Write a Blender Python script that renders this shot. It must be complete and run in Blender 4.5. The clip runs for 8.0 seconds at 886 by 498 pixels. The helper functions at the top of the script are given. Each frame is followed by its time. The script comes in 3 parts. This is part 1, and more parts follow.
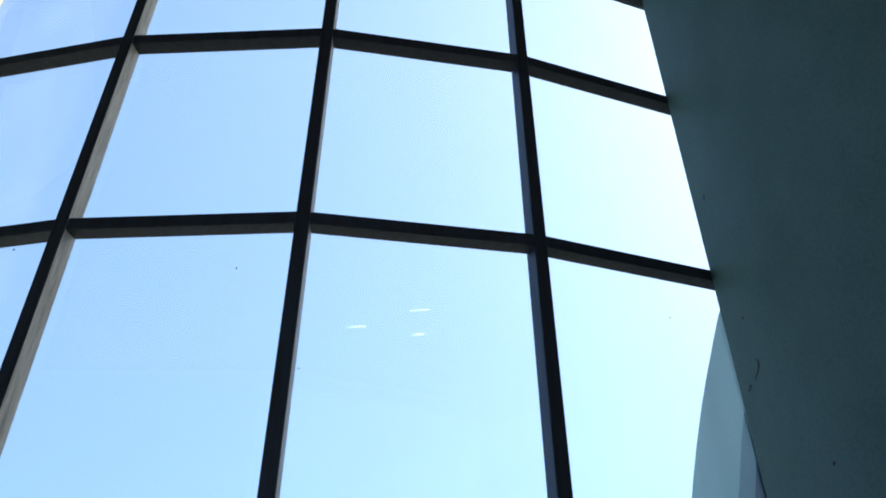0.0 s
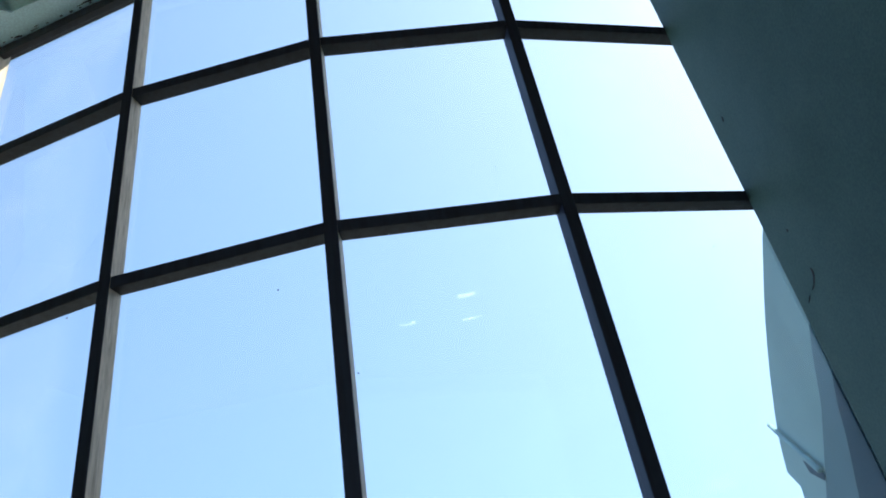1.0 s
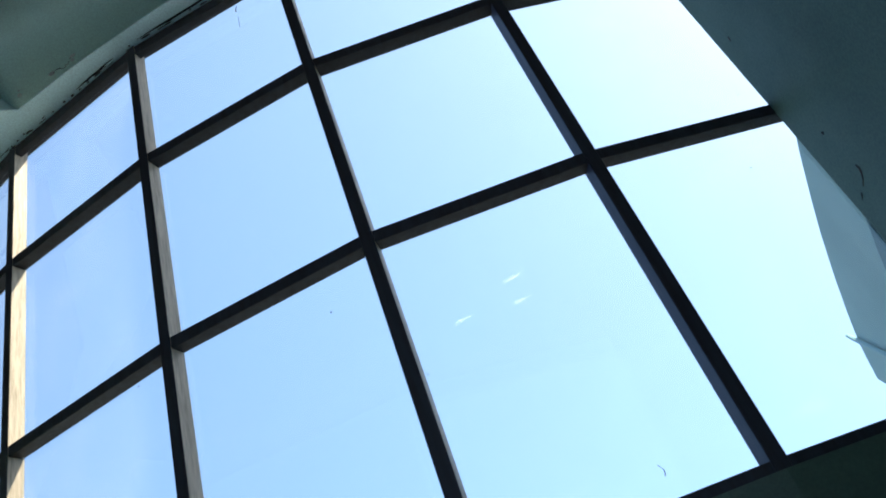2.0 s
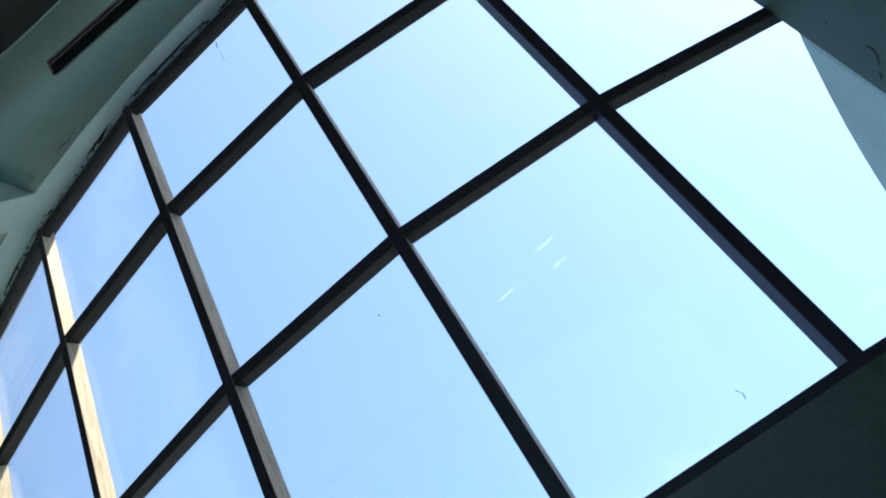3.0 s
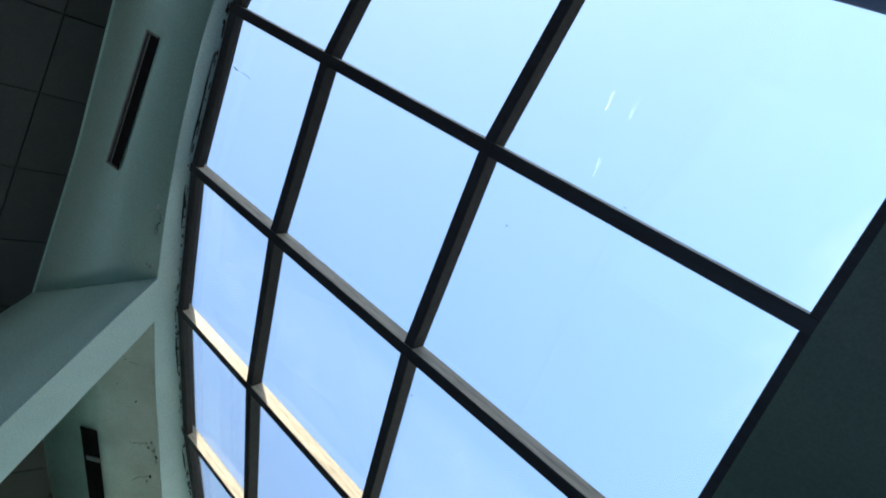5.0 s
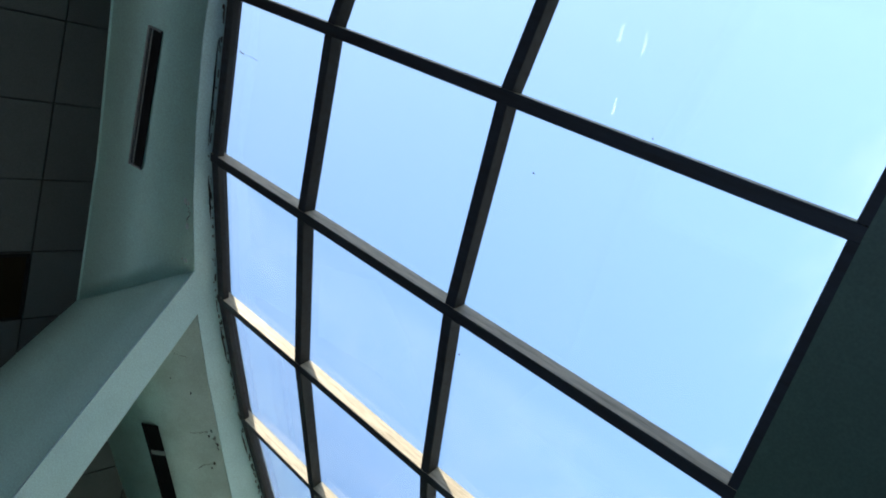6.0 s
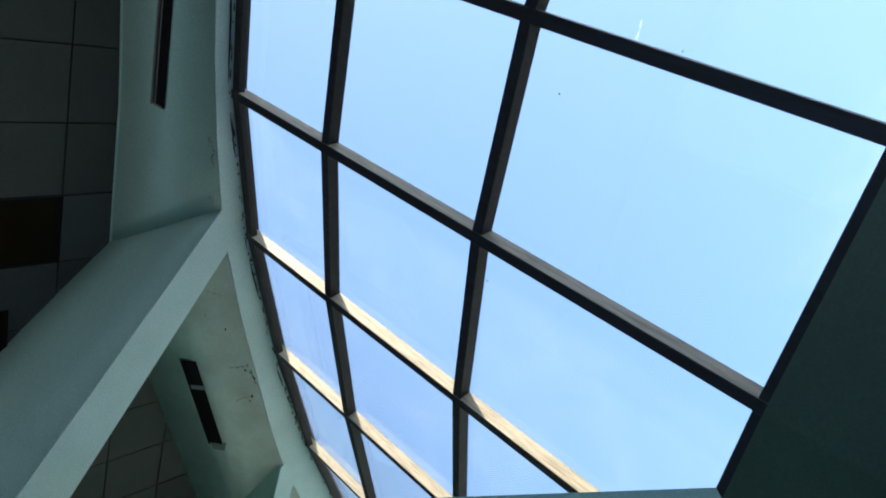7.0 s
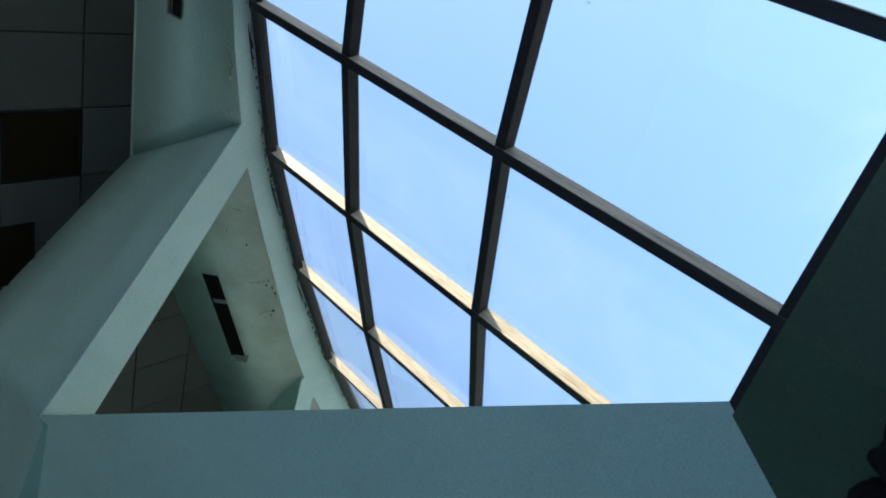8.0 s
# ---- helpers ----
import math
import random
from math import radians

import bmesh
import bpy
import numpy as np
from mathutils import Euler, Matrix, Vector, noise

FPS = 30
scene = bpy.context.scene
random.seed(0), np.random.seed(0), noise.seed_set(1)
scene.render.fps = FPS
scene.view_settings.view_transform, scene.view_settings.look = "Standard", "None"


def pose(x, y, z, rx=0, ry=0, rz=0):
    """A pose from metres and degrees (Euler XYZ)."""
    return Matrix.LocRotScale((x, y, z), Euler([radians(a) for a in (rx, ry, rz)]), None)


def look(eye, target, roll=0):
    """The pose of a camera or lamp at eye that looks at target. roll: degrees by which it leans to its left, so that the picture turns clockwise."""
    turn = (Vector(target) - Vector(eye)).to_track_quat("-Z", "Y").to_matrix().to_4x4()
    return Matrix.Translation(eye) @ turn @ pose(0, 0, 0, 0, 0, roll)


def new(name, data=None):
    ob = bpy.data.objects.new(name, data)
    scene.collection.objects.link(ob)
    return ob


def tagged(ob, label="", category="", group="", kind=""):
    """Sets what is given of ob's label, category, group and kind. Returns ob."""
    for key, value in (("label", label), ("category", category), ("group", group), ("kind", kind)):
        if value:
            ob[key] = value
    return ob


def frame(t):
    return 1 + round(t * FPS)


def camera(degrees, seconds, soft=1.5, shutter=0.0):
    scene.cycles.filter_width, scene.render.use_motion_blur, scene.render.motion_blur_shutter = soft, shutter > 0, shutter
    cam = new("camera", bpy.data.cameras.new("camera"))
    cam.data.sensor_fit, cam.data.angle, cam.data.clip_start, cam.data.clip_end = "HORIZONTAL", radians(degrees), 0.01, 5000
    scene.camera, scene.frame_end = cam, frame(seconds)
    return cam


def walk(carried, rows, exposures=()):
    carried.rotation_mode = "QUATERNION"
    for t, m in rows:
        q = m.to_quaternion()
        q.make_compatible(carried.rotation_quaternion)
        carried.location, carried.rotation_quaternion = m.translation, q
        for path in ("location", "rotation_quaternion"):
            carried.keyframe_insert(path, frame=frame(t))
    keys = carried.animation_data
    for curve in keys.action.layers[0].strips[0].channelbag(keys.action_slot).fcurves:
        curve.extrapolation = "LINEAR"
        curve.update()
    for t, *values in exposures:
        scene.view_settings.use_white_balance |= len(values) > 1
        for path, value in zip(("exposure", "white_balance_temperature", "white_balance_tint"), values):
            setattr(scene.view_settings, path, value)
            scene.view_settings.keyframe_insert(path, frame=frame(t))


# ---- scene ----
cam = camera(64.6, 8.0, soft=1.9)
PATH = [
    (0, (0.293, 0.073, 1.632), (0.14, 1.733, 2.736), -0.3),
    (0.5, (0.319, 0.083, 1.601), (0.097, 1.744, 2.692), -5.6),
    (1, (0.308, 0.08, 1.615), (0.048, 1.744, 2.693), -10.7),
    (1.5, (0.289, 0.094, 1.607), (-0.017, 1.744, 2.694), -16.4),
    (3, (0.261, 0.095, 1.603), (-0.184, 1.708, 2.698), -33.9),
    (3.5, (0.206, 0.065, 1.574), (-0.274, 1.662, 2.678), -39.8),
    (4, (0.185, 0.059, 1.582), (-0.376, 1.625, 2.693), -46.2),
    (4.5, (0.158, 0.031, 1.606), (-0.488, 1.562, 2.721), -51.6),
    (6, (0.093, 0.008, 1.634), (-0.746, 1.429, 2.764), -59.7),
    (6.5, (0.083, -0.009, 1.645), (-0.846, 1.37, 2.757), -59.2),
    (7, (0.043, -0.015, 1.625), (-0.961, 1.319, 2.726), -57.9),
    (7.5, (0.03, -0.042, 1.624), (-1.068, 1.237, 2.7), -55.9),
    (8, (0.004, -0.047, 1.622), (-1.185, 1.189, 2.651), -53.4),
]
EXPOSURES = [(0.0, 1.5, 6700, 4), (4.0, 1.5, 6600, 4), (8.0, 1.5, 6500, 4)]
walk(cam, [(t, look(eye, target, roll)) for t, eye, target, roll in PATH], EXPOSURES)

# ---- world, sun, exposure ----
SUN_AZ, SUN_EL = 57.0, 57.0
world = bpy.data.worlds.new("sky_world")
scene.world = world
world.use_nodes = True
wn = world.node_tree.nodes
wl = world.node_tree.links
wn.clear()
sky = wn.new("ShaderNodeTexSky")
sky.sky_type = 'NISHITA'
sky.sun_disc = False
sky.sun_elevation = radians(SUN_EL)
sky.sun_rotation = radians(SUN_AZ)
sky.dust_density = 0.9
sky.altitude = 300.0
sky.air_density = 1.0
sky.ozone_density = 2.0
wbg = wn.new("ShaderNodeBackground")
wbg.inputs["Strength"].default_value = 0.15
wout = wn.new("ShaderNodeOutputWorld")
wco = wn.new("ShaderNodeTexCoord")
wadd = wn.new("ShaderNodeVectorMath")
wadd.operation = 'ADD'
wadd.inputs[1].default_value = (0.0, 0.0, 0.5)
wl.new(wco.outputs["Generated"], wadd.inputs[0])
wnorm = wn.new("ShaderNodeVectorMath")
wnorm.operation = 'NORMALIZE'
wl.new(wadd.outputs[0], wnorm.inputs[0])
wl.new(wnorm.outputs[0], sky.inputs["Vector"])
wst = wn.new("ShaderNodeMapping")
wst.inputs["Scale"].default_value = (1.0, 1.0, 2.2)
wl.new(wco.outputs["Generated"], wst.inputs["Vector"])
wcl = wn.new("ShaderNodeTexNoise")
wcl.inputs["Scale"].default_value = 2.6
wcl.inputs["Detail"].default_value = 9
wcl.inputs["Roughness"].default_value = 0.6
wcl.inputs["Distortion"].default_value = 0.4
wl.new(wst.outputs[0], wcl.inputs["Vector"])
wmask = wn.new("ShaderNodeMapRange")
wmask.inputs["From Min"].default_value = 0.50
wmask.inputs["From Max"].default_value = 0.72
wl.new(wcl.outputs["Fac"], wmask.inputs["Value"])
wsep = wn.new("ShaderNodeSeparateXYZ")
wl.new(wco.outputs["Generated"], wsep.inputs[0])
wlow = wn.new("ShaderNodeMapRange")
wlow.inputs["From Min"].default_value = 0.14
wlow.inputs["From Max"].default_value = 0.23
wlow.inputs["To Min"].default_value = 1.0
wlow.inputs["To Max"].default_value = 0.04
wl.new(wsep.outputs["Z"], wlow.inputs["Value"])
wfac = wn.new("ShaderNodeMath")
wfac.operation = 'MULTIPLY'
wl.new(wmask.outputs[0], wfac.inputs[0])
wl.new(wlow.outputs[0], wfac.inputs[1])
wsat = wn.new("ShaderNodeMapRange")
wsat.inputs["To Min"].default_value = 1.0
wsat.inputs["To Max"].default_value = 0.75
wl.new(wfac.outputs[0], wsat.inputs["Value"])
wval = wn.new("ShaderNodeMapRange")
wval.inputs["To Min"].default_value = 1.0
wval.inputs["To Max"].default_value = 1.06
wl.new(wfac.outputs[0], wval.inputs["Value"])
whsv = wn.new("ShaderNodeHueSaturation")
wl.new(sky.outputs[0], whsv.inputs["Color"])
wl.new(wsat.outputs[0], whsv.inputs["Saturation"])
wl.new(wval.outputs[0], whsv.inputs["Value"])
wl.new(whsv.outputs[0], wbg.inputs["Color"])
wl.new(wbg.outputs[0], wout.inputs["Surface"])

sun_data = bpy.data.lights.new("sun", "SUN")
sun_data.energy = 3.6
sun_data.angle = radians(0.5)
sun_data.color = (1.0, 0.93, 0.82)
sun_dir = Vector((math.sin(radians(SUN_AZ)) * math.cos(radians(SUN_EL)), math.cos(radians(SUN_AZ)) * math.cos(radians(SUN_EL)), math.sin(radians(SUN_EL))))
sun_ob = new("sun", sun_data)
sun_ob.matrix_world = look(sun_dir * 60, (0, 0, 0))


# ---- materials ----
def material(name, base, dark, scale=6.0, rough=0.6, metal=0.0, bump=0.1, fine=90.0, stain=0.35, stretch=(1, 1, 1), spec=0.5, vary=0.0):
    m = bpy.data.materials.new(name)
    m.use_nodes = True
    nt = m.node_tree
    n, l = nt.nodes, nt.links
    bsdf = n["Principled BSDF"]
    geo = n.new("ShaderNodeNewGeometry")
    mp = n.new("ShaderNodeMapping")
    mp.inputs["Scale"].default_value = stretch
    l.new(geo.outputs["Position"], mp.inputs["Vector"])
    big = n.new("ShaderNodeTexNoise")
    big.inputs["Scale"].default_value = scale
    big.inputs["Detail"].default_value = 8
    big.inputs["Roughness"].default_value = 0.62
    l.new(mp.outputs[0], big.inputs["Vector"])
    small = n.new("ShaderNodeTexNoise")
    small.inputs["Scale"].default_value = fine
    small.inputs["Detail"].default_value = 4
    l.new(mp.outputs[0], small.inputs["Vector"])
    ramp = n.new("ShaderNodeMapRange")
    ramp.inputs["From Min"].default_value = 0.42
    ramp.inputs["From Max"].default_value = 0.75
    ramp.inputs["To Max"].default_value = stain
    l.new(big.outputs["Fac"], ramp.inputs["Value"])
    grain = n.new("ShaderNodeMapRange")
    grain.inputs["From Min"].default_value = 0.3
    grain.inputs["From Max"].default_value = 0.7
    grain.inputs["To Min"].default_value = 0.86
    grain.inputs["To Max"].default_value = 1.1
    l.new(small.outputs["Fac"], grain.inputs["Value"])
    mix = n.new("ShaderNodeMix")
    mix.data_type = 'RGBA'
    mix.inputs[6].default_value = (*base, 1)
    mix.inputs[7].default_value = (*dark, 1)
    l.new(ramp.outputs[0], mix.inputs[0])
    hsv = n.new("ShaderNodeHueSaturation")
    l.new(mix.outputs[2], hsv.inputs["Color"])
    if vary:
        info = n.new("ShaderNodeNewGeometry")
        rv = n.new("ShaderNodeMapRange")
        rv.inputs["To Min"].default_value = 1 - vary
        rv.inputs["To Max"].default_value = 1 + vary
        l.new(info.outputs["Random Per Island"], rv.inputs["Value"])
        mul = n.new("ShaderNodeMath")
        mul.operation = 'MULTIPLY'
        l.new(rv.outputs[0], mul.inputs[0])
        l.new(grain.outputs[0], mul.inputs[1])
        l.new(mul.outputs[0], hsv.inputs["Value"])
    else:
        l.new(grain.outputs[0], hsv.inputs["Value"])
    l.new(hsv.outputs[0], bsdf.inputs["Base Color"])
    rr = n.new("ShaderNodeMapRange")
    rr.inputs["To Min"].default_value = max(0.03, rough - 0.12)
    rr.inputs["To Max"].default_value = min(1.0, rough + 0.12)
    l.new(big.outputs["Fac"], rr.inputs["Value"])
    l.new(rr.outputs[0], bsdf.inputs["Roughness"])
    bsdf.inputs["Metallic"].default_value = metal
    bsdf.inputs["Specular IOR Level"].default_value = spec
    add = n.new("ShaderNodeMath")
    add.operation = 'MULTIPLY_ADD'
    add.inputs[1].default_value = 0.35
    l.new(small.outputs["Fac"], add.inputs[0])
    l.new(big.outputs["Fac"], add.inputs[2])
    bp = n.new("ShaderNodeBump")
    bp.inputs["Strength"].default_value = bump
    bp.inputs["Distance"].default_value = 0.02
    l.new(add.outputs[0], bp.inputs["Height"])
    l.new(bp.outputs[0], bsdf.inputs["Normal"])
    return m


def glass_material():
    m = bpy.data.materials.new("window_glass")
    m.use_nodes = True
    n, l = m.node_tree.nodes, m.node_tree.links
    n.clear()
    out = n.new("ShaderNodeOutputMaterial")
    clear = n.new("ShaderNodeBsdfTransparent")
    clear.inputs["Color"].default_value = (0.93, 0.97, 0.98, 1)
    gloss = n.new("ShaderNodeBsdfGlossy")
    gloss.inputs["Roughness"].default_value = 0.02
    face = n.new("ShaderNodeLayerWeight")
    face.inputs["Blend"].default_value = 0.5
    power = n.new("ShaderNodeMath")
    power.operation = 'POWER'
    power.inputs[1].default_value = 5.0
    l.new(face.outputs["Facing"], power.inputs[0])
    fres = n.new("ShaderNodeMath")
    fres.operation = 'MULTIPLY_ADD'
    fres.inputs[1].default_value = 0.75
    fres.inputs[2].default_value = 0.025
    l.new(power.outputs[0], fres.inputs[0])
    mix = n.new("ShaderNodeMixShader")
    l.new(fres.outputs[0], mix.inputs[0])
    l.new(clear.outputs[0], mix.inputs[1])
    l.new(gloss.outputs[0], mix.inputs[2])
    film = n.new("ShaderNodeBsdfTranslucent")
    film.inputs["Color"].default_value = (0.85, 0.87, 0.86, 1)
    geo = n.new("ShaderNodeNewGeometry")
    cloud = n.new("ShaderNodeTexNoise")
    cloud.inputs["Scale"].default_value = 1.7
    cloud.inputs["Detail"].default_value = 7
    cloud.inputs["Roughness"].default_value = 0.65
    cloud.inputs["Distortion"].default_value = 0.6
    l.new(geo.outputs["Position"], cloud.inputs["Vector"])
    dust = n.new("ShaderNodeMapRange")
    dust.inputs["From Min"].default_value = 0.35
    dust.inputs["From Max"].default_value = 0.75
    dust.inputs["To Min"].default_value = 0.015
    dust.inputs["To Max"].default_value = 0.05
    l.new(cloud.outputs["Fac"], dust.inputs["Value"])
    mix2 = n.new("ShaderNodeMixShader")
    l.new(dust.outputs[0], mix2.inputs[0])
    l.new(mix.outputs[0], mix2.inputs[1])
    l.new(film.outputs[0], mix2.inputs[2])
    l.new(mix2.outputs[0], out.inputs["Surface"])
    return m


def glow_material(name, colour, strength):
    m = bpy.data.materials.new(name)
    m.use_nodes = True
    n = m.node_tree.nodes
    b = n["Principled BSDF"]
    b.inputs["Base Color"].default_value = (0.8, 0.8, 0.8, 1)
    b.inputs["Emission Color"].default_value = (*colour, 1)
    b.inputs["Emission Strength"].default_value = strength
    return m


PLASTER = material("teal_painted_plaster", (0.51, 0.75, 0.69), (0.42, 0.63, 0.58), 1.6, 0.55, bump=0.03, stain=0.6)
# Darkened copy of the teal plaster, standing for shade on the side wall.
PLASTER_SHADE = material("shaded_teal_plaster", (0.084, 0.150, 0.127), (0.060, 0.112, 0.096), 1.6, 0.6, bump=0.08, stain=0.6, spec=0.18)
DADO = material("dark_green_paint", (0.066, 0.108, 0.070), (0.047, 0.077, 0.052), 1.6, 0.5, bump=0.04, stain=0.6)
PLASTER_WORN = material("stained_pale_plaster", (0.61, 0.73, 0.69), (0.42, 0.50, 0.45), 2.4, 0.6, bump=0.2, stain=0.75)
# Paler plaster puts light bounced onto lintel and beam undersides into the colour.
PLASTER_LIT = material("bounce_lit_plaster", (0.69, 0.91, 0.95), (0.55, 0.75, 0.79), 3.0, 0.55, bump=0.05, stain=0.5)
FRAME = material("weathered_brown_frame", (0.034, 0.035, 0.040), (0.026, 0.021, 0.018), 5.0, 0.5, spec=0.2, bump=0.15, stain=0.9, stretch=(6, 6, 0.5), fine=40.0)
# Cheek colours carry the light: blue skylit shade, and timber paled for sun.
CHEEK_SHADE = material("skylit_shade_cheek", (0.035, 0.046, 0.085), (0.024, 0.03, 0.055), 5.0, 0.45, spec=0.15, bump=0.1, stain=0.6, stretch=(6, 6, 0.5), fine=40.0)
WOOD_SUNLIT = material("timber_sunlit_cheek", (0.66, 0.55, 0.40), (0.22, 0.16, 0.10), 8.0, 0.6, bump=0.25, stain=0.75, stretch=(7, 7, 0.6), fine=30.0)
GLASS = glass_material()
TILE = material("ceiling_tile", (0.088, 0.092, 0.089), (0.062, 0.065, 0.063), 2.0, 0.85, spec=0.15, bump=0.3, fine=140.0, vary=0.12)
TILE_GAP = material("ceiling_tile_joint", (0.05, 0.055, 0.055), (0.034, 0.038, 0.038), 4.0, 0.9)
BROWN = material("brown_ceiling_panel", (0.017, 0.012, 0.006), (0.011, 0.008, 0.004), 5.0, 0.8, spec=0.05)
DARK = material("dark_slot_metal", (0.015, 0.014, 0.015), (0.009, 0.008, 0.009), 8.0, 0.8, spec=0.08)
TRIM = material("aged_steel_trim", (0.34, 0.34, 0.33), (0.19, 0.18, 0.165), 14.0, 0.45, metal=0.3)
RENDER_OUT = material("outdoor_pale_render", (0.31, 0.47, 0.46), (0.25, 0.39, 0.38), 1.0, 0.85, bump=0.2, stain=0.6, spec=0.1)
# Pale so the unseen sun block bounces light onto the mullion cheeks.
RENDER_PALE = material("sun_block_pale_render", (0.62, 0.64, 0.62), (0.48, 0.50, 0.48), 1.0, 0.85, bump=0.2, stain=0.6, spec=0.1)
RENDER_GREY = material("outdoor_grey_render", (0.15, 0.255, 0.28), (0.12, 0.205, 0.23), 1.0, 0.85, bump=0.2, stain=0.6, spec=0.1)
RENDER_BLUE = material("outdoor_blue_grey_render", (0.05, 0.095, 0.12), (0.036, 0.07, 0.09), 1.0, 0.85, bump=0.2, spec=0.1)
FLOOR = material("pale_bounce_floor", (0.74, 0.72, 0.66), (0.62, 0.60, 0.55), 2.0, 0.5, spec=0.2)
GROUND = material("outdoor_ground", (0.16, 0.158, 0.148), (0.11, 0.11, 0.10), 0.4, 0.9)
DEBRIS_PALE = material("dried_smear", (0.55, 0.57, 0.56), (0.4, 0.42, 0.41), 20.0, 0.9)
FILLER = material("grey_filler", (0.46, 0.52, 0.50), (0.16, 0.17, 0.16), 30.0, 0.9, bump=0.4)
DEBRIS = material("dirt_and_filler", (0.06, 0.058, 0.054), (0.03, 0.03, 0.028), 20.0, 0.9)
LAMP_GLOW = glow_material("lamp_diffuser", (1.0, 0.97, 0.9), 5.0)


# ---- builders ----
def mesh_object(name, bm, mat, parent=None, label="", smooth=False):
    me = bpy.data.meshes.new(name)
    bmesh.ops.recalc_face_normals(bm, faces=bm.faces)
    bm.to_mesh(me)
    bm.free()
    me.materials.append(mat)
    ob = new(name, me)
    if parent is not None:
        ob.parent = parent
    if label:
        tagged(ob, label)
    return ob


def part(name, bm, mat, parent, label=""):
    return mesh_object(name, bm, mat, parent, label)


def prism(bottom, top):
    """A closed solid between two loops of points of equal length."""
    bm = bmesh.new()
    a = [bm.verts.new(p) for p in bottom]
    b = [bm.verts.new(p) for p in top]
    bm.faces.new(a[::-1])
    bm.faces.new(b)
    for i in range(len(a)):
        j = (i + 1) % len(a)
        bm.faces.new((a[i], a[j], b[j], b[i]))
    return bm


def upright(plan, z0, z1):
    return prism([(x, y, z0) for x, y in plan], [(x, y, z1) for x, y in plan])


def slab(quad, thick):
    """A plate: a flat loop of points, thickened by the vector thick."""
    t = Vector(thick)
    return prism([Vector(p) for p in quad], [Vector(p) + t for p in quad])


def bevel(bm, w, seg=1):
    bmesh.ops.bevel(bm, geom=bm.edges[:], offset=w, segments=seg, affect='EDGES', clamp_overlap=True)
    return bm


def empty(name, at=(0, 0, 0)):
    e = new(name)
    e.location = at
    return e


def v2(p):
    return Vector((p[0], p[1]))


# ---- plan ----
# inner faces of the mullions, from the side wall to the far end of the bowed window
NODES = [(1.644, 3.363), (0.50, 2.828), (-0.562, 2.532), (-1.668, 2.476), (-2.835, 2.594), (-4.128, 2.882), (-5.56, 3.30), (-7.0, 3.85), (-8.4, 4.5)]
Z_SILL, Z_LOW, Z_HIGH, Z_HEAD, Z_CEIL = 1.970, 3.487, 4.736, 5.720, 6.65
Z_RING = 5.78
BAR, DEEP = 0.064, 0.106
GLAZE = 0.074


def normal_in(a, b):
    d = (v2(b) - v2(a)).normalized()
    n = Vector((d.y, -d.x))
    return n if n.y < 0 else -n


def offset(i, dist):
    """Node i moved dist metres inwards along the bisector."""
    ns = []
    if i > 0:
        ns.append(normal_in(NODES[i - 1], NODES[i]))
    if i < len(NODES) - 1:
        ns.append(normal_in(NODES[i], NODES[i + 1]))
    n = sum(ns, Vector((0, 0))).normalized()
    return v2(NODES[i]) + n * dist / max(0.5, n.dot(ns[0]))


def band(name, d0, d1, z0, z1, mat, parent, label=""):
    """A band along the whole bowed window between two inward distances."""
    n = len(NODES)
    plan = [tuple(offset(i, d0)) for i in range(n)] + [tuple(offset(i, d1)) for i in reversed(range(n))]
    return part(name, upright(plan, z0, z1), mat, parent, label)


# ---- ground, floor ----
bm = bmesh.new()
bmesh.ops.create_grid(bm, x_segments=2, y_segments=2, size=2500)
ground = mesh_object("ground", bm, GROUND)
ground.location = (0, 0, -3.6)
tagged(ground, "flat grey asphalt ground outside the building", "ground", kind="structure")

# Unseen floor, kept pale so it throws light up at fascias and soffit.
floor = mesh_object("floor", upright([(-9.0, -6.3), (6.2, -6.3), (6.2, 3.6), *[tuple(offset(k, -0.10)) for k in range(len(NODES))], (-9.0, 4.5)], -0.25, 0.0), FLOOR)
tagged(floor, "unseen floor of the hall, pale to bounce light upwards", "floor", kind="structure")

# ---- bowed window ----
window = empty("window_1", (0, 0, 0))
tagged(window, "tall bowed window of clear panes in dark weathered frames", "window", kind="structure")


def bar_upright(i):
    ns = [normal_in(NODES[j], NODES[j + 1]) for j in (i - 1, i) if 0 <= j < len(NODES) - 1]
    n = sum(ns, Vector((0, 0))).normalized()
    s = Vector((n.y, -n.x))
    c = v2(NODES[i])
    h = BAR / 2
    deep = DEEP if i < 3 else 0.094
    plan = [c + s * h, c - s * h, c - s * h - n * deep, c + s * h - n * deep]
    return bevel(upright([tuple(p) for p in plan], Z_SILL - 0.03, Z_HEAD + 0.05), 0.004)


def bar_level(i, z, h, inset=0.0, deep=DEEP):
    """A horizontal bar of the frame between nodes i and i + 1."""
    a, b = v2(NODES[i]), v2(NODES[i + 1])
    d = (b - a).normalized()
    n = normal_in(a, b)
    a2, b2 = a + d * (BAR / 2 - 0.003) - n * 0.003, b - d * (BAR / 2 - 0.003) - n * 0.003
    plan = [a2, b2, b2 - n * (deep - 0.006), a2 - n * (deep - 0.006)]
    return bevel(upright([tuple(p) for p in plan], z - h / 2, z + h / 2), 0.004)


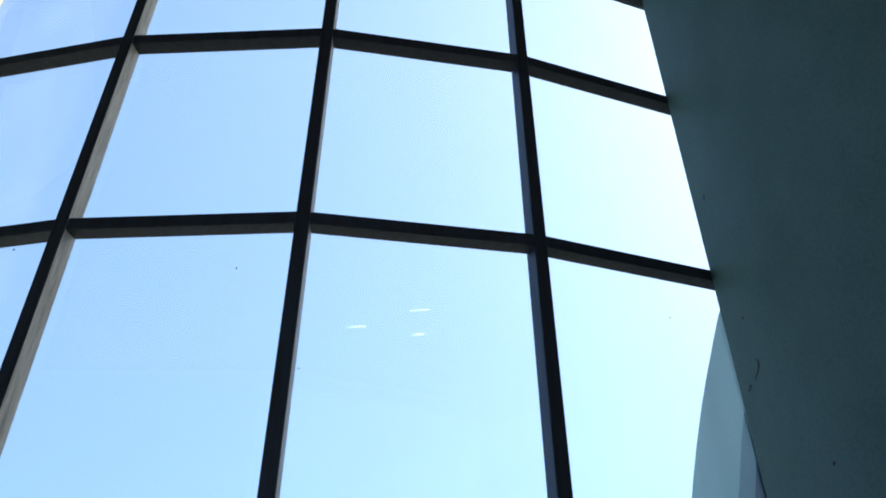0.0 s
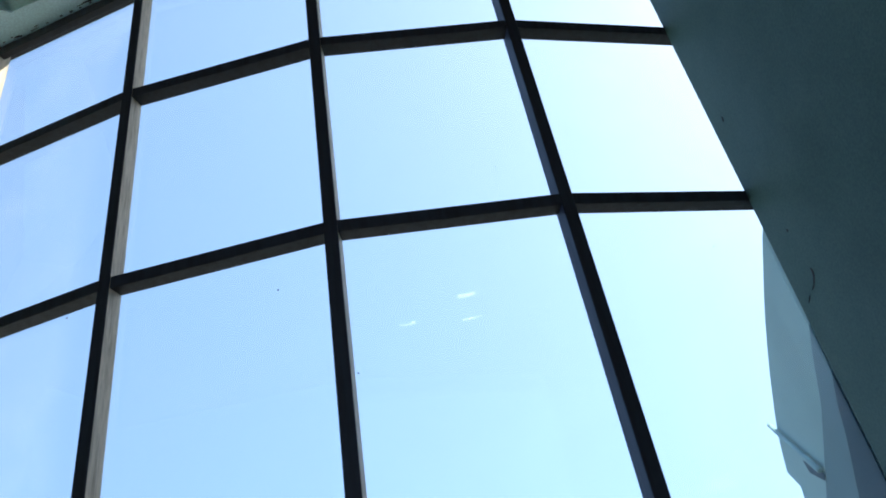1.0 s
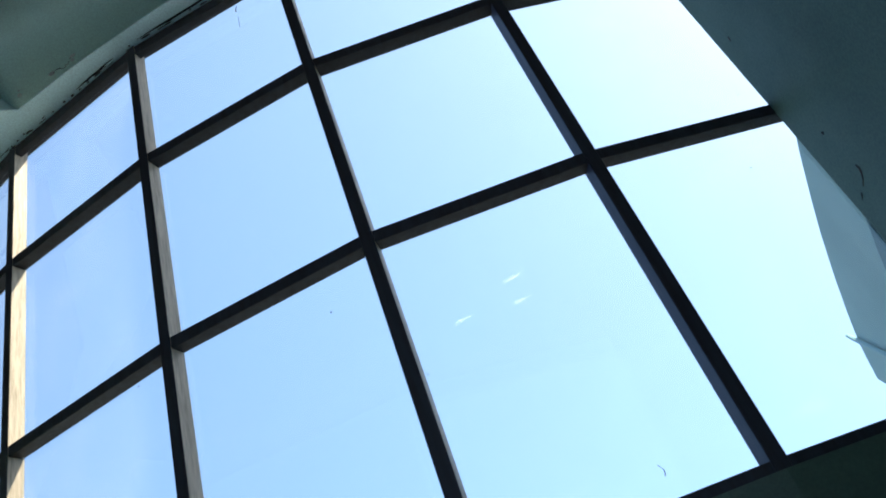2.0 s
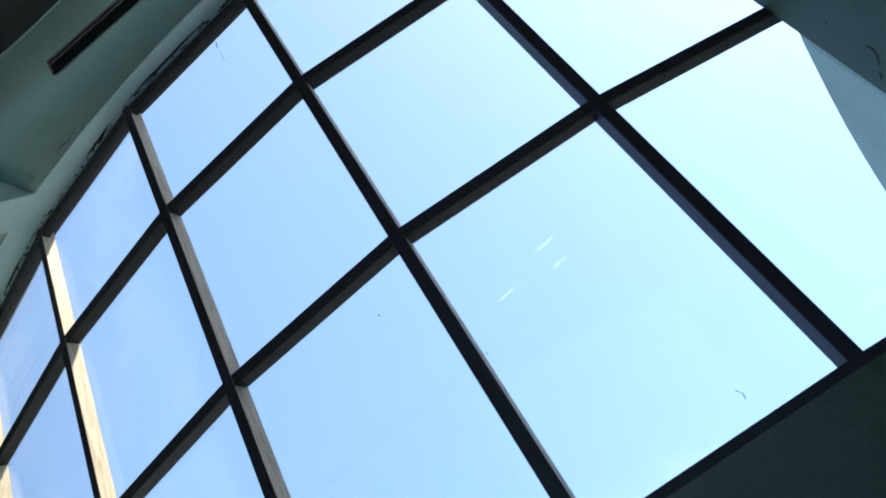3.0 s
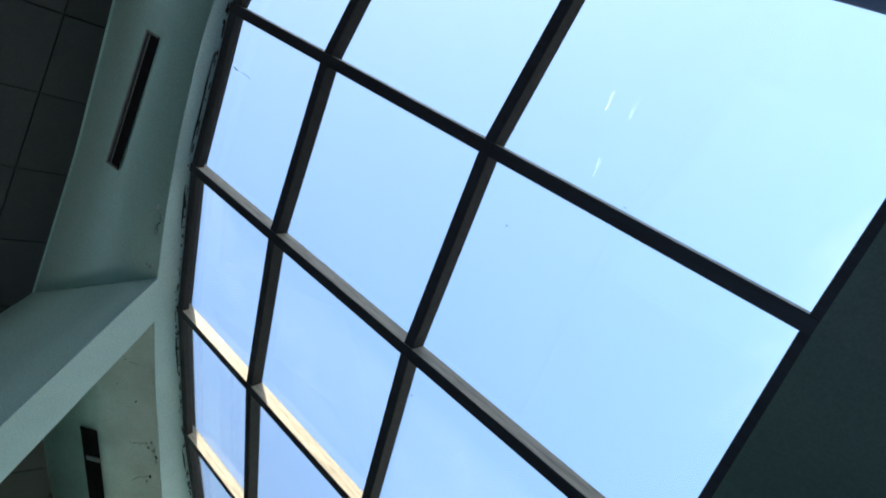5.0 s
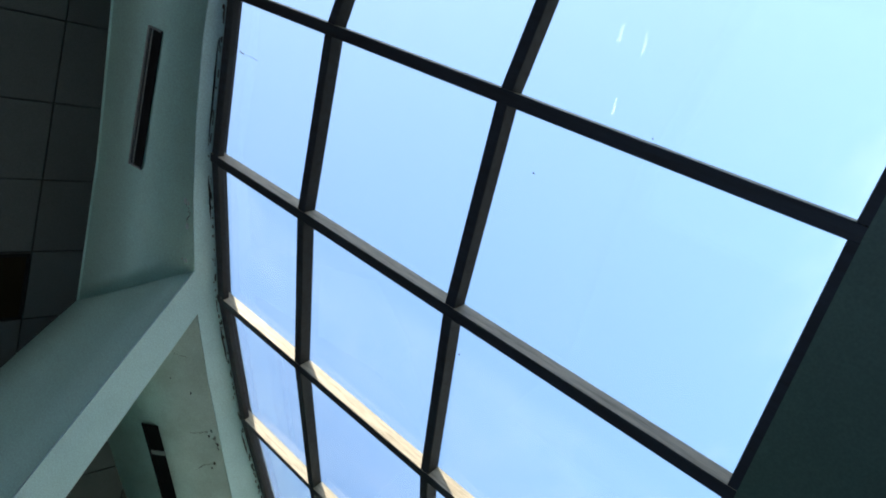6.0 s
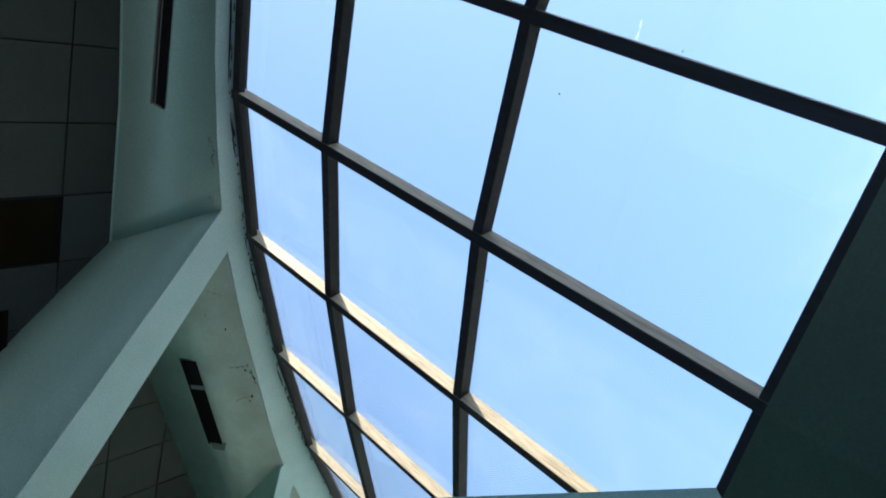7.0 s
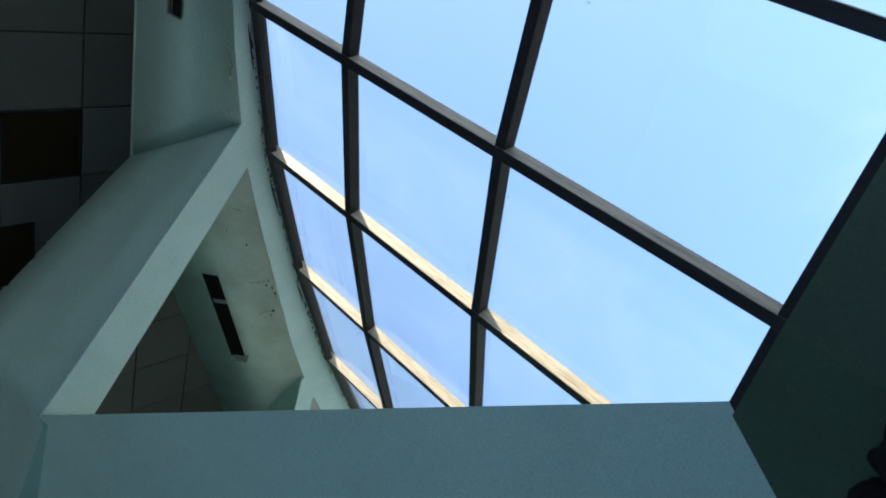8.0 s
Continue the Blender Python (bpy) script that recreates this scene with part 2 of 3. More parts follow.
for i in range(1, len(NODES)):
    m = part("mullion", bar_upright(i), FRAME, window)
    m.data.materials.append(WOOD_SUNLIT)
    m.data.materials.append(CHEEK_SHADE)
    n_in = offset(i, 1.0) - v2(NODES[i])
    # Sunward cheeks pale timber, the others dark blue: sun and skylight in the colour.
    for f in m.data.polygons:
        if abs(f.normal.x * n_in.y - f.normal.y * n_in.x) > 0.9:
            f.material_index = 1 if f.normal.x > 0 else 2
for i in range(len(NODES) - 1):
    for z, h, nm in ((Z_LOW, 0.064, "transom"), (Z_HIGH, 0.066, "transom"), (Z_SILL, 0.06, "sill_bar"), (Z_HEAD, 0.08, "head_bar")):
        part(nm, bar_level(i, z, h, deep={"transom": 0.092, "sill_bar": 0.10, "head_bar": 0.056}[nm]), FRAME, window)
    a, b = v2(NODES[i]), v2(NODES[i + 1])
    d, n = (b - a).normalized(), normal_in(a, b)
    for z0, z1 in ((Z_SILL, Z_LOW), (Z_LOW, Z_HIGH), (Z_HIGH, Z_HEAD)):
        p, q = a + d * 0.025 - n * GLAZE, b - d * 0.025 - n * GLAZE
        pane = part("pane", upright([tuple(p), tuple(q), tuple(q - n * 0.008), tuple(p - n * 0.008)], z0 + 0.025, z1 - 0.025), GLASS, window)
        pane.visible_shadow = False

# ---- walls ----
sill_wall = empty("wall_window")
tagged(sill_wall, "dark green painted wall below the bowed window", "wall", kind="structure")
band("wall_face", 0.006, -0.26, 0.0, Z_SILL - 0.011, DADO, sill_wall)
ring = empty("lintel")
tagged(ring, "chipped plaster lintel over the bowed window, paled for bounced light", "lintel", kind="structure")
D_IN = [0.10, 0.10, 0.10, 0.105, 0.16, 0.20, 0.28, 0.30, 0.30]


def curve_in(steps=8):
    """The curved inner edge of the lintel."""
    pts = [offset(i, D_IN[i]) for i in range(len(NODES))]
    out = []
    for i in range(len(pts) - 1):
        p0, p1, p2, p3 = pts[max(0, i - 1)], pts[i], pts[i + 1], pts[min(len(pts) - 1, i + 2)]
        for k in range(steps):
            t = k / steps
            q = 0.5 * (2 * p1 + (p2 - p0) * t + (2 * p0 - 5 * p1 + 4 * p2 - p3) * t * t + (3 * p1 - p0 - 3 * p2 + p3) * t ** 3)
            q = q + Vector((0, noise.noise(Vector((q.x * 2.3, 0.0, 4.0))) * 0.006))
            out.append(q)
    return out + [pts[-1]]


CURVE = curve_in()
outer = [offset(i, -0.13) for i in reversed(range(len(NODES)))]
part("lintel_face", upright([tuple(p) for p in CURVE + outer], Z_RING, Z_CEIL + 0.02), PLASTER_LIT, ring)
band("head_packing", -0.02, -0.12, Z_HEAD + 0.045, Z_RING - 0.002, FRAME, ring, "dark gap packed over the window head")

# side wall beside the camera
SIDE = Vector((1.372, 3.236))
RD = Vector((-0.14, 0.99)).normalized()
RN = Vector((RD.y, -RD.x))
RBASE = SIDE + Vector((0.002, 0.008))
r0 = RBASE.copy()
r1 = RBASE - RD * 3.5
wall_side = mesh_object("wall_side", upright([tuple(r0), tuple(r1), tuple(r1 + RN * 0.3), tuple(r0 + RN * 0.3)], 0.0, Z_CEIL), PLASTER_SHADE)
tagged(wall_side, "teal plastered side wall with scratches, darkened for shade", "wall", kind="structure")

# sloping plaster soffit, its plane and corners placed to fit the camera's view
C, B, DL = Vector((-2.18, 2.53, 2.0)), Vector((-4.57, 0.63, 5.8)), Vector((-0.32, 0.03, -0.375)).normalized()
WN = DL.cross(B - C).normalized()
if WN.y < 0:
    WN = -WN
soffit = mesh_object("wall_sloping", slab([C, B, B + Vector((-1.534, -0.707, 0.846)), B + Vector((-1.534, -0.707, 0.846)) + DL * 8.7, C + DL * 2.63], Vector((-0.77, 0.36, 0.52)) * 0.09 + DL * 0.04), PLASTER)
# Back and edges coloured dark to dim their sunlit reflection in the panes.
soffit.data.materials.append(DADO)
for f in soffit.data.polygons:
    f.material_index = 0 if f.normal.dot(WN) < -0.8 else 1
tagged(soffit, "sloping teal plaster soffit placed to fit the camera's view", "wall", kind="structure")

# beam that runs inwards from the lintel
BA, BB, BC, BD = Vector((-2.56, 2.40)), Vector((-2.91, 2.46)), Vector((-4.82, 0.986)), Vector((-4.57, 0.63))
beam = empty("ceiling_beam", (BA.x, BA.y, Z_RING))
tagged(beam, "teal plastered ceiling beam, its underside paled for bounced light", "beam", kind="structure")


def world_part(name, bm, mat, parent, label=""):
    ob = part(name, bm, mat, parent, label)
    ob.matrix_parent_inverse = Matrix.Translation(parent.location).inverted()
    return ob


bd = (BD - BA).normalized()
b0a, b0b = BA - bd * 0.02, BB - bd * 0.02
low = [(p.x, p.y, Z_RING + 0.012) for p in (b0a, BD, BC, b0b)]
high = [(x, y, Z_CEIL + 0.01) for x, y in ((-2.74, 2.41), (-4.32, 0.35), tuple(BC), tuple(b0b))]
bm = bmesh.new()
K = 14
rows = []
for k in range(K + 1):
    f = k / K
    a, b = Vector(low[0]).lerp(Vector(low[1]), f), Vector(high[0]).lerp(Vector(high[1]), f)
    c, d = Vector(low[3]).lerp(Vector(low[2]), f), Vector(high[3]).lerp(Vector(high[2]), f)
    rows.append([bm.verts.new(p) for p in (a, a.lerp(b, 0.33), a.lerp(b, 0.67), b, d, c)])
for p, q in zip(rows, rows[1:]):
    for k in range(6):
        bm.faces.new((p[k], p[(k + 1) % 6], q[(k + 1) % 6], q[k]))
bm.faces.new(rows[0])
bm.faces.new(rows[-1])
body = world_part("beam_body", bm, PLASTER, beam)
for f in body.data.polygons:
    f.use_smooth = len(f.vertices) == 4 and abs(f.normal.z) < 0.8 and f.normal.y * 0.75 - f.normal.x * 0.66 < 0
world_part("beam_underside", upright([tuple(b0a), tuple(BD), tuple(BC), tuple(b0b)], Z_RING - 0.003, Z_RING + 0.01), PLASTER_LIT, beam, "beam underside paled to stand for bounced light")

# end wall
VD = Vector((-0.91, -0.42)).normalized()
VN = Vector((-VD.y, VD.x))
v_a, v_b = BD + VD * 0.02, BD + VD * 4.4
wall_end = mesh_object("wall_end", upright([tuple(v_a), tuple(v_b), tuple(v_b - VN * 0.25), tuple(v_a - VN * 0.25)], 5.70, Z_CEIL), PLASTER)
tagged(wall_end, "teal plastered wall above the sloping soffit", "wall", kind="structure")

# Opening added behind the camera, to let in fill light for fascias and soffit.
wall_back = empty("wall_back")
tagged(wall_back, "unseen teal plastered wall with an opening added for fill light", "wall", kind="structure")
for nm, x0, x1, z0, z1 in (("pier", -3.4, -3.0, 0.0, Z_CEIL + 0.05), ("pier", 5.7, 6.2, 0.0, Z_CEIL + 0.05), ("parapet", -3.0, 5.7, 0.0, 0.15), ("lintel", -3.0, 5.7, 6.4, Z_CEIL + 0.05)):
    part(nm, upright([(x0, -6.2), (x1, -6.2), (x1, -6.45), (x0, -6.45)], z0, z1), PLASTER, wall_back)
for nm, plan in (("wall_far", [(6.0, -6.2), (6.0, 3.6), (6.25, 3.6), (6.25, -6.2)]),
                 ("wall_west", [(-8.6, 4.6), (-8.6, -6.2), (-8.85, -6.2), (-8.85, 4.6)]),
                 ("wall_rear", [(-8.6, -6.2), (-3.4, -6.2), (-3.4, -6.45), (-8.6, -6.45)])):
    w = mesh_object(nm, upright(plan, 0.0, Z_CEIL + 0.05), PLASTER)
    tagged(w, "plain teal plastered wall closing the hall", "wall", kind="structure")

# Unseen tall block, added to keep the sun off the nearer mullions.
wall_sun_block = mesh_object("wall_sun_block", upright([(1.78, 3.42), (9.0, 3.42), (9.0, 5.28), (2.25, 5.28), (2.0, 3.9)], -3.6, 12.8), RENDER_PALE)
tagged(wall_sun_block, "unseen added wall shading the nearer mullions from the sun", "wall", kind="structure")

# fascia panels between the lintel and the ceiling
FAT = [Vector((2.0, 2.50)), Vector((0.3, 2.33)), Vector((-0.87, 2.20)), Vector((-1.92, 2.09)), Vector((-3.14, 1.905))]
FBT = [Vector((-3.55, 1.89)), Vector((-4.56, 2.095)), Vector((-6.80, 2.56))]


def along(line, f):
    x = line[0].x + (line[-1].x - line[0].x) * f
    for p, q in zip(line, line[1:]):
        if q.x <= x <= p.x:
            return p + (q - p) * ((x - p.x) / (q.x - p.x))
    return line[-1].copy()


def fascia(name, x0, x1, high, label, face_mat, reach=None, bead_too=False):
    low = [p + Vector((0, -0.003)) for p in CURVE if x1 < p.x < x0]
    n = len(low)
    tops = [along(high, (low[0].x - p.x) / (low[0].x - low[-1].x)) for p in low]
    if reach is not None:
        run = (high[-1] - high[-2]).normalized()
        last = low[-1].x
        for p in [p for p in CURVE if reach < p.x < last]:
            low.append(p + Vector((0, -0.003)))
            tops.append(high[-1] + run * (last - p.x) * 1.04)
        n = len(low)
    bm = bmesh.new()
    rows = [[bm.verts.new((p.x, p.y, Z_RING + 0.003)) for p in low],
            [bm.verts.new((p.x, p.y, Z_CEIL + 0.015)) for p in tops],
            [bm.verts.new((p.x, p.y + 0.1, Z_CEIL + 0.015)) for p in low]]
    for r in range(3):
        q = (r + 1) % 3
        for i in range(n - 1):
            bm.faces.new((rows[r][i], rows[r][i + 1], rows[q][i + 1], rows[q][i]))
    for i in (0, n - 1):
        bm.faces.new([rows[r][i] for r in range(3)])
    ob = tagged(mesh_object(name, bm, face_mat), label, "fascia", kind="structure")
    for f in ob.data.polygons:
        f.use_smooth = abs(f.normal.z) < 0.75 and abs(f.normal.x) < 0.7
    if not bead_too:
        return ob
    bead = bmesh.new()
    w = 0.006
    loops = []
    for p in tops:
        loops.append([bead.verts.new((p.x, p.y + a, Z_CEIL + b)) for a, b in ((-w, -0.002), (w, -0.002), (w, -0.012), (-w, -0.010))])
    for p, q in zip(loops, loops[1:]):
        for k in range(4):
            bead.faces.new((p[k], p[(k + 1) % 4], q[(k + 1) % 4], q[k]))
    part("edge_bead", bead, face_mat, ob, "plaster edge bead")
    return ob


fascia_right = fascia("trim_fascia_right", 1.45, -2.66, FAT, "teal plaster fascia splayed above the window", PLASTER, bead_too=True)
fascia_left = fascia("trim_fascia_left", -2.80, -5.95, FBT, "stained plaster fascia with cracks above the window", PLASTER_WORN, -7.7)

# ---- ceiling ----
CU = Vector((-1.409, -0.254)).normalized()
CV = Vector((-CU.y, CU.x))
bm = bmesh.new()
TILE_SIDE = 0.56
g, s = 0.006, TILE_SIDE
for i in range(-14, 16):
    for j in range(-14, 16):
        c = Vector((-3.18, 1.507)) + CU * (i * s) + CV * (j * s)
        if not (-8.7 < c.x < 6.0 and -6.2 < c.y < 3.0):
            continue
        jit = random.uniform(0, 0.006)
        q = [c + CU * g + CV * g, c + CU * (s - g) + CV * g, c + CU * (s - g) + CV * (s - g), c + CU * g + CV * (s - g)]
        lo = [bm.verts.new((p.x, p.y, Z_CEIL + jit)) for p in q]
        hi = [bm.verts.new((p.x, p.y, Z_CEIL + 0.02)) for p in q]
        bm.faces.new(lo[::-1])
        for k in range(4):
            bm.faces.new((lo[k], lo[(k + 1) % 4], hi[(k + 1) % 4], hi[k]))
ceiling = mesh_object("ceiling", bm, TILE)
tagged(ceiling, "dark suspended ceiling of square grey tiles", "ceiling", kind="structure")
ceiling_deck = mesh_object("ceiling_deck", upright([(-9.0, -6.4), (6.25, -6.4), (6.25, 3.7), (1.9, 3.7), *[tuple(offset(k, -0.10)) for k in range(len(NODES))], (-9.0, 4.5)], Z_CEIL + 0.021, Z_CEIL + 0.3), TILE_GAP)
tagged(ceiling_deck, "dark deck above the ceiling tiles", "ceiling", kind="structure")

# ---- outdoor wall flush with the side wall ----
FD = Vector((0.165, 0.986)).normalized()
FNV = Vector((FD.y, -FD.x))
f0 = r0 + Vector((0.001, 0.004))
fin = empty("outdoor_wall", (f0.x, f0.y, 0))
tagged(fin, "pale outdoor parapet wall beyond the glass", "wall", kind="structure")
FIN_TOP = ((0.0, 3.29), (0.16, 3.31), (0.65, 3.347), (1.1, 3.378), (1.56, 3.402), (2.1, 3.415), (2.74, 3.422), (3.4, 3.413), (3.9, 3.40), (4.56, 3.37), (5.1, 3.29), (5.62, 3.17))
quad = [(f0.x, f0.y, -3.6)]
for s_m, z in ((4.9, -3.6), (4.9, 2.60), (4.55, 2.83)) + FIN_TOP[::-1]:
    pk = f0 + FD * s_m
    quad.append((pk.x, pk.y, z))
world_part("wall_body", slab(quad, (FNV.x * 0.4, FNV.y * 0.4, 0)), RENDER_OUT, fin)

# ---- second beam at the far end of the lintel ----
beam_far = empty("ceiling_beam", (-5.75, 2.97, Z_RING))
tagged(beam_far, "far teal plastered beam meeting the window lintel", "beam", kind="structure")
b2 = [(-5.70, 3.10), (-5.74, 3.02), (-8.6, 2.50), (-8.6, 2.78), (-6.16, 3.17), (-6.0, 3.30)]
world_part("beam_body", upright(b2, Z_RING + 0.012, Z_CEIL + 0.1), PLASTER, beam_far)
world_part("beam_underside", upright(b2, Z_RING - 0.003, Z_RING + 0.01), PLASTER_LIT, beam_far, "beam underside paled to stand for bounced light")

# ---- chipped plaster along the window head ----
rnd = random.Random(7)


def at_head(s, d):
    """A point over the window head: s counts nodes, d metres inwards."""
    i = min(int(s), len(NODES) - 2)
    return offset(i, d).lerp(offset(i + 1, d), s - i)


def flake(bm, centre, along_dir, length, width, z, drop):
    """An irregular flat scab of broken plaster or dirt."""
    n = rnd.randint(6, 9)
    side = Vector((-along_dir.y, along_dir.x))
    lo, hi = [], []
    for k in range(n):
        a = 2 * math.pi * k / n
        r = rnd.uniform(0.55, 1.1)
        p = centre + along_dir * (math.cos(a) * length * r) + side * (math.sin(a) * width * r)
        lo.append(bm.verts.new((p.x, p.y, z - drop * rnd.uniform(0.5, 1.0))))
        hi.append(bm.verts.new((p.x, p.y, z)))
    bm.faces.new(lo[::-1])
    bm.faces.new(hi)
    for k in range(n):
        bm.faces.new((lo[k], lo[(k + 1) % n], hi[(k + 1) % n], hi[k]))


bm = bmesh.new()
for k in range(130):
    s = rnd.uniform(0.3, 7.3)
    d = -0.006 + abs(rnd.gauss(0, 0.009))
    c = at_head(s, d)
    t = (at_head(s + 0.02, d) - at_head(s - 0.02, d)).normalized()
    flake(bm, c, t, rnd.uniform(0.006, 0.05), rnd.uniform(0.002, 0.008), Z_RING + 0.001, 0.006)
part("broken_edge", bm, DEBRIS, ring, "dark broken plaster edge along the head")
for s0, s1, d in ((2.28, 2.93, 0.018), (3.12, 3.42, 0.014), (4.2, 4.5, 0.012), (5.15, 5.35, 0.018)):
    steps = 10
    pts = [(at_head(s0 + (s1 - s0) * k / steps, d + rnd.uniform(-0.002, 0.002)), 0.006 * min(1, 3 * (k + 0.4) / steps, 3 * (steps - k + 0.4) / steps)) for k in range(steps + 1)]
    t = (pts[-1][0] - pts[0][0]).normalized()
    nn = Vector((-t.y, t.x))
    loop = [p + nn * w for p, w in pts] + [p - nn * w for p, w in reversed(pts)]
    # Flat black slivers stand for the shade inside open gaps.
    part("gap", upright([tuple(p) for p in loop], Z_RING - 0.003, Z_RING + 0.002), DARK, ring, "flat black sliver for the shade in a plaster gap")


# ---- marks on the fascias ----
def fascia_point(line, x0, x1, f, g):
    """A point of a fascia: f along it, g up it."""
    low = [p for p in CURVE if x1 < p.x < x0]
    p = low[min(int(f * (len(low) - 1)), len(low) - 1)]
    k = f * (len(low) - 1) - int(f * (len(low) - 1))
    q = low[min(int(f * (len(low) - 1)) + 1, len(low) - 1)]
    p = p.lerp(q, k)
    top = along(line, (low[0].x - p.x) / (low[0].x - low[-1].x))
    return Vector((p.x, p.y - 0.003, Z_RING)).lerp(Vector((top.x, top.y, Z_CEIL)), g)


RIGHT = (FAT, 1.45, -2.66)
LEFT = (FBT, -2.80, -5.95)


def crumb(side, f, g, size, parent, mat, label=""):
    """A knob of broken plaster on a fascia."""
    bm = bmesh.new()
    bmesh.ops.create_icosphere(bm, subdivisions=2, radius=1.0)
    sx, sy, sz = size * rnd.uniform(0.7, 1.5), size * 0.35, size * rnd.uniform(0.7, 1.4)
    for v in bm.verts:
        r = 1 + 0.45 * noise.noise(v.co * 2.1 + Vector((f * 31, g * 17, size * 90)))
        v.co = Vector((v.co.x * sx, v.co.y * sy, v.co.z * sz)) * r
    bmesh.ops.translate(bm, verts=bm.verts, vec=fascia_point(*side, f, g))
    return part("chip", bm, mat, parent, label)


def crack(side, pts, width, parent):
    """A thin dark crack that wanders over a fascia."""
    bm = bmesh.new()
    last = None
    fine = []
    for (f0, g0), (f1, g1) in zip(pts, pts[1:]):
        for k in range(6):
            t = k / 6
            fine.append((f0 + (f1 - f0) * t + rnd.uniform(-0.003, 0.003), g0 + (g1 - g0) * t + rnd.uniform(-0.012, 0.012)))
    fine.append(pts[-1])
    for k, (f, g) in enumerate(fine):
        c = fascia_point(*side, f, g) + Vector((0, -0.004, -0.001))
        w = width * 0.5 * rnd.uniform(0.3, 1.3)
        ring_v = [bm.verts.new(c + Vector(o) * w) for o in ((0.5, 0, 1), (-0.5, 0, -1), (0, -0.6, 0))]
        if last:
            for q in range(3):
                bm.faces.new((last[q], last[(q + 1) % 3], ring_v[(q + 1) % 3], ring_v[q]))
        last = ring_v
    part("crack", bm, DEBRIS, parent)


for f, g, size in ((0.857, 0.07, 0.020), (0.862, 0.045, 0.012), (0.906, 0.055, 0.018), (0.974, 0.07, 0.024), (0.968, 0.10, 0.010)):
    crumb(RIGHT, f, g, size, fascia_right, FILLER)
crack(RIGHT, [(0.857, 0.06), (0.88, 0.035), (0.906, 0.05)], 0.008, fascia_right)
for f, g, size in ((0.47, 0.06, 0.03), (0.50, 0.04, 0.028), (0.53, 0.03, 0.022), (0.60, 0.09, 0.022), (0.615, 0.12, 0.014), (0.22, 0.3, 0.012), (0.30, 0.16, 0.014), (0.485, 0.09, 0.018)):
    crumb(LEFT, f, g, size * 0.65, fascia_left, DEBRIS if size < 0.025 else FILLER)
crack(LEFT, [(0.47, 0.08), (0.46, 0.16), (0.445, 0.24)], 0.003, fascia_left)
crack(LEFT, [(0.50, 0.05), (0.53, 0.03), (0.56, 0.02)], 0.007, fascia_left)
crack(LEFT, [(0.10, 0.30), (0.14, 0.22), (0.17, 0.12)], 0.003, fascia_left)
crack(LEFT, [(0.60, 0.10), (0.59, 0.18), (0.60, 0.26)], 0.003, fascia_left)


# ---- linear air diffusers ----
def diffuser(ends, width, label, tab=None, torn=False):
    """A long slot on a fascia: a steel rim, a flat dark plate for the shade inside it and a blade."""
    a, b = Vector(ends[0]), Vector(ends[1])
    u = (b - a).normalized()
    up = Vector(ends[2])
    up = (up - u * up.dot(u)).normalized()
    n = u.cross(up)
    if n.y > 0:
        n = -n
    c, half = (a + b) / 2, (b - a).length / 2
    thing = empty("air_diffuser", c)

    def box(name, u0, u1, v0, v1, n0, n1, mat, lab=""):
        q = [a + u * u0 + up * v0 + n * n0, a + u * u1 + up * v0 + n * n0, a + u * u1 + up * v1 + n * n0, a + u * u0 + up * v1 + n * n0]
        return world_part(name, bevel(slab(q, n * (n1 - n0)), 0.0015), mat, thing, lab)
    L, h, r = half * 2, width / 2, 0.012
    # Dark plate on the surface stands for the shade inside the slot.
    box("shade_plate", 0, L, -h, h, 0.001, 0.004, DARK, "flat dark plate for the shade inside the slot")
    box("rim", -r, L + r, h, h + r * 1.3, 0.001, 0.016, DARK if torn else TRIM, "" if torn else "thin pale steel rim")
    if not torn:
        box("rim", -r, 0, -h, h, 0.001, 0.014, TRIM)
        box("rim", L, L + r, -h, h, 0.001, 0.014, TRIM)
        box("rim", -r, L + r, -h - r * 0.6, -h, 0.001, 0.008, DARK)
    box("blade", 0.004, L - 0.004, h * 0.42, h * 0.42 + 0.008, 0.005, 0.014, DARK if torn else TRIM, "" if torn else "thin bare steel blade")
    if tab is not None:
        box("bracket", L * tab, L * tab + 0.05, -h, h * 0.9, 0.005, 0.018, TRIM, "small bare bracket across the slot")
    if torn:
        q0 = a + u * (L + 0.01)
        bm = bmesh.new()
        vs = [bm.verts.new(q0 + u * x + up * y + n * z) for x, y, z in ((-0.05, -h - 0.05, 0.004), (0.05, -h - 0.02, 0.03), (0.07, h * 0.6, 0.012), (0.0, h * 0.9, 0.004), (-0.01, -h * 0.2, 0.02))]
        bm.faces.new(vs)
        top = bmesh.ops.extrude_face_region(bm, geom=bm.faces[:])
        bmesh.ops.translate(bm, verts=[e for e in top["geom"] if isinstance(e, bmesh.types.BMVert)], vec=n * 0.008)
        world_part("torn_rim", bm, TRIM, thing, "torn plaster and rim at one end")
    return tagged(thing, label, "air diffuser", "linear diffusers")


diffuser(((-0.912, 2.286, 6.176), (-1.875, 2.190, 6.254), (-0.06, -0.04, 0.12)), 0.098, "long dark linear air diffuser with thin steel rim")
diffuser(((-4.298, 2.328, 6.258), (-5.50, 2.578, 6.262), (-0.11, -0.055, 0.104)), 0.13, "dark broken air diffuser slot with torn rim", tab=0.27, torn=True)

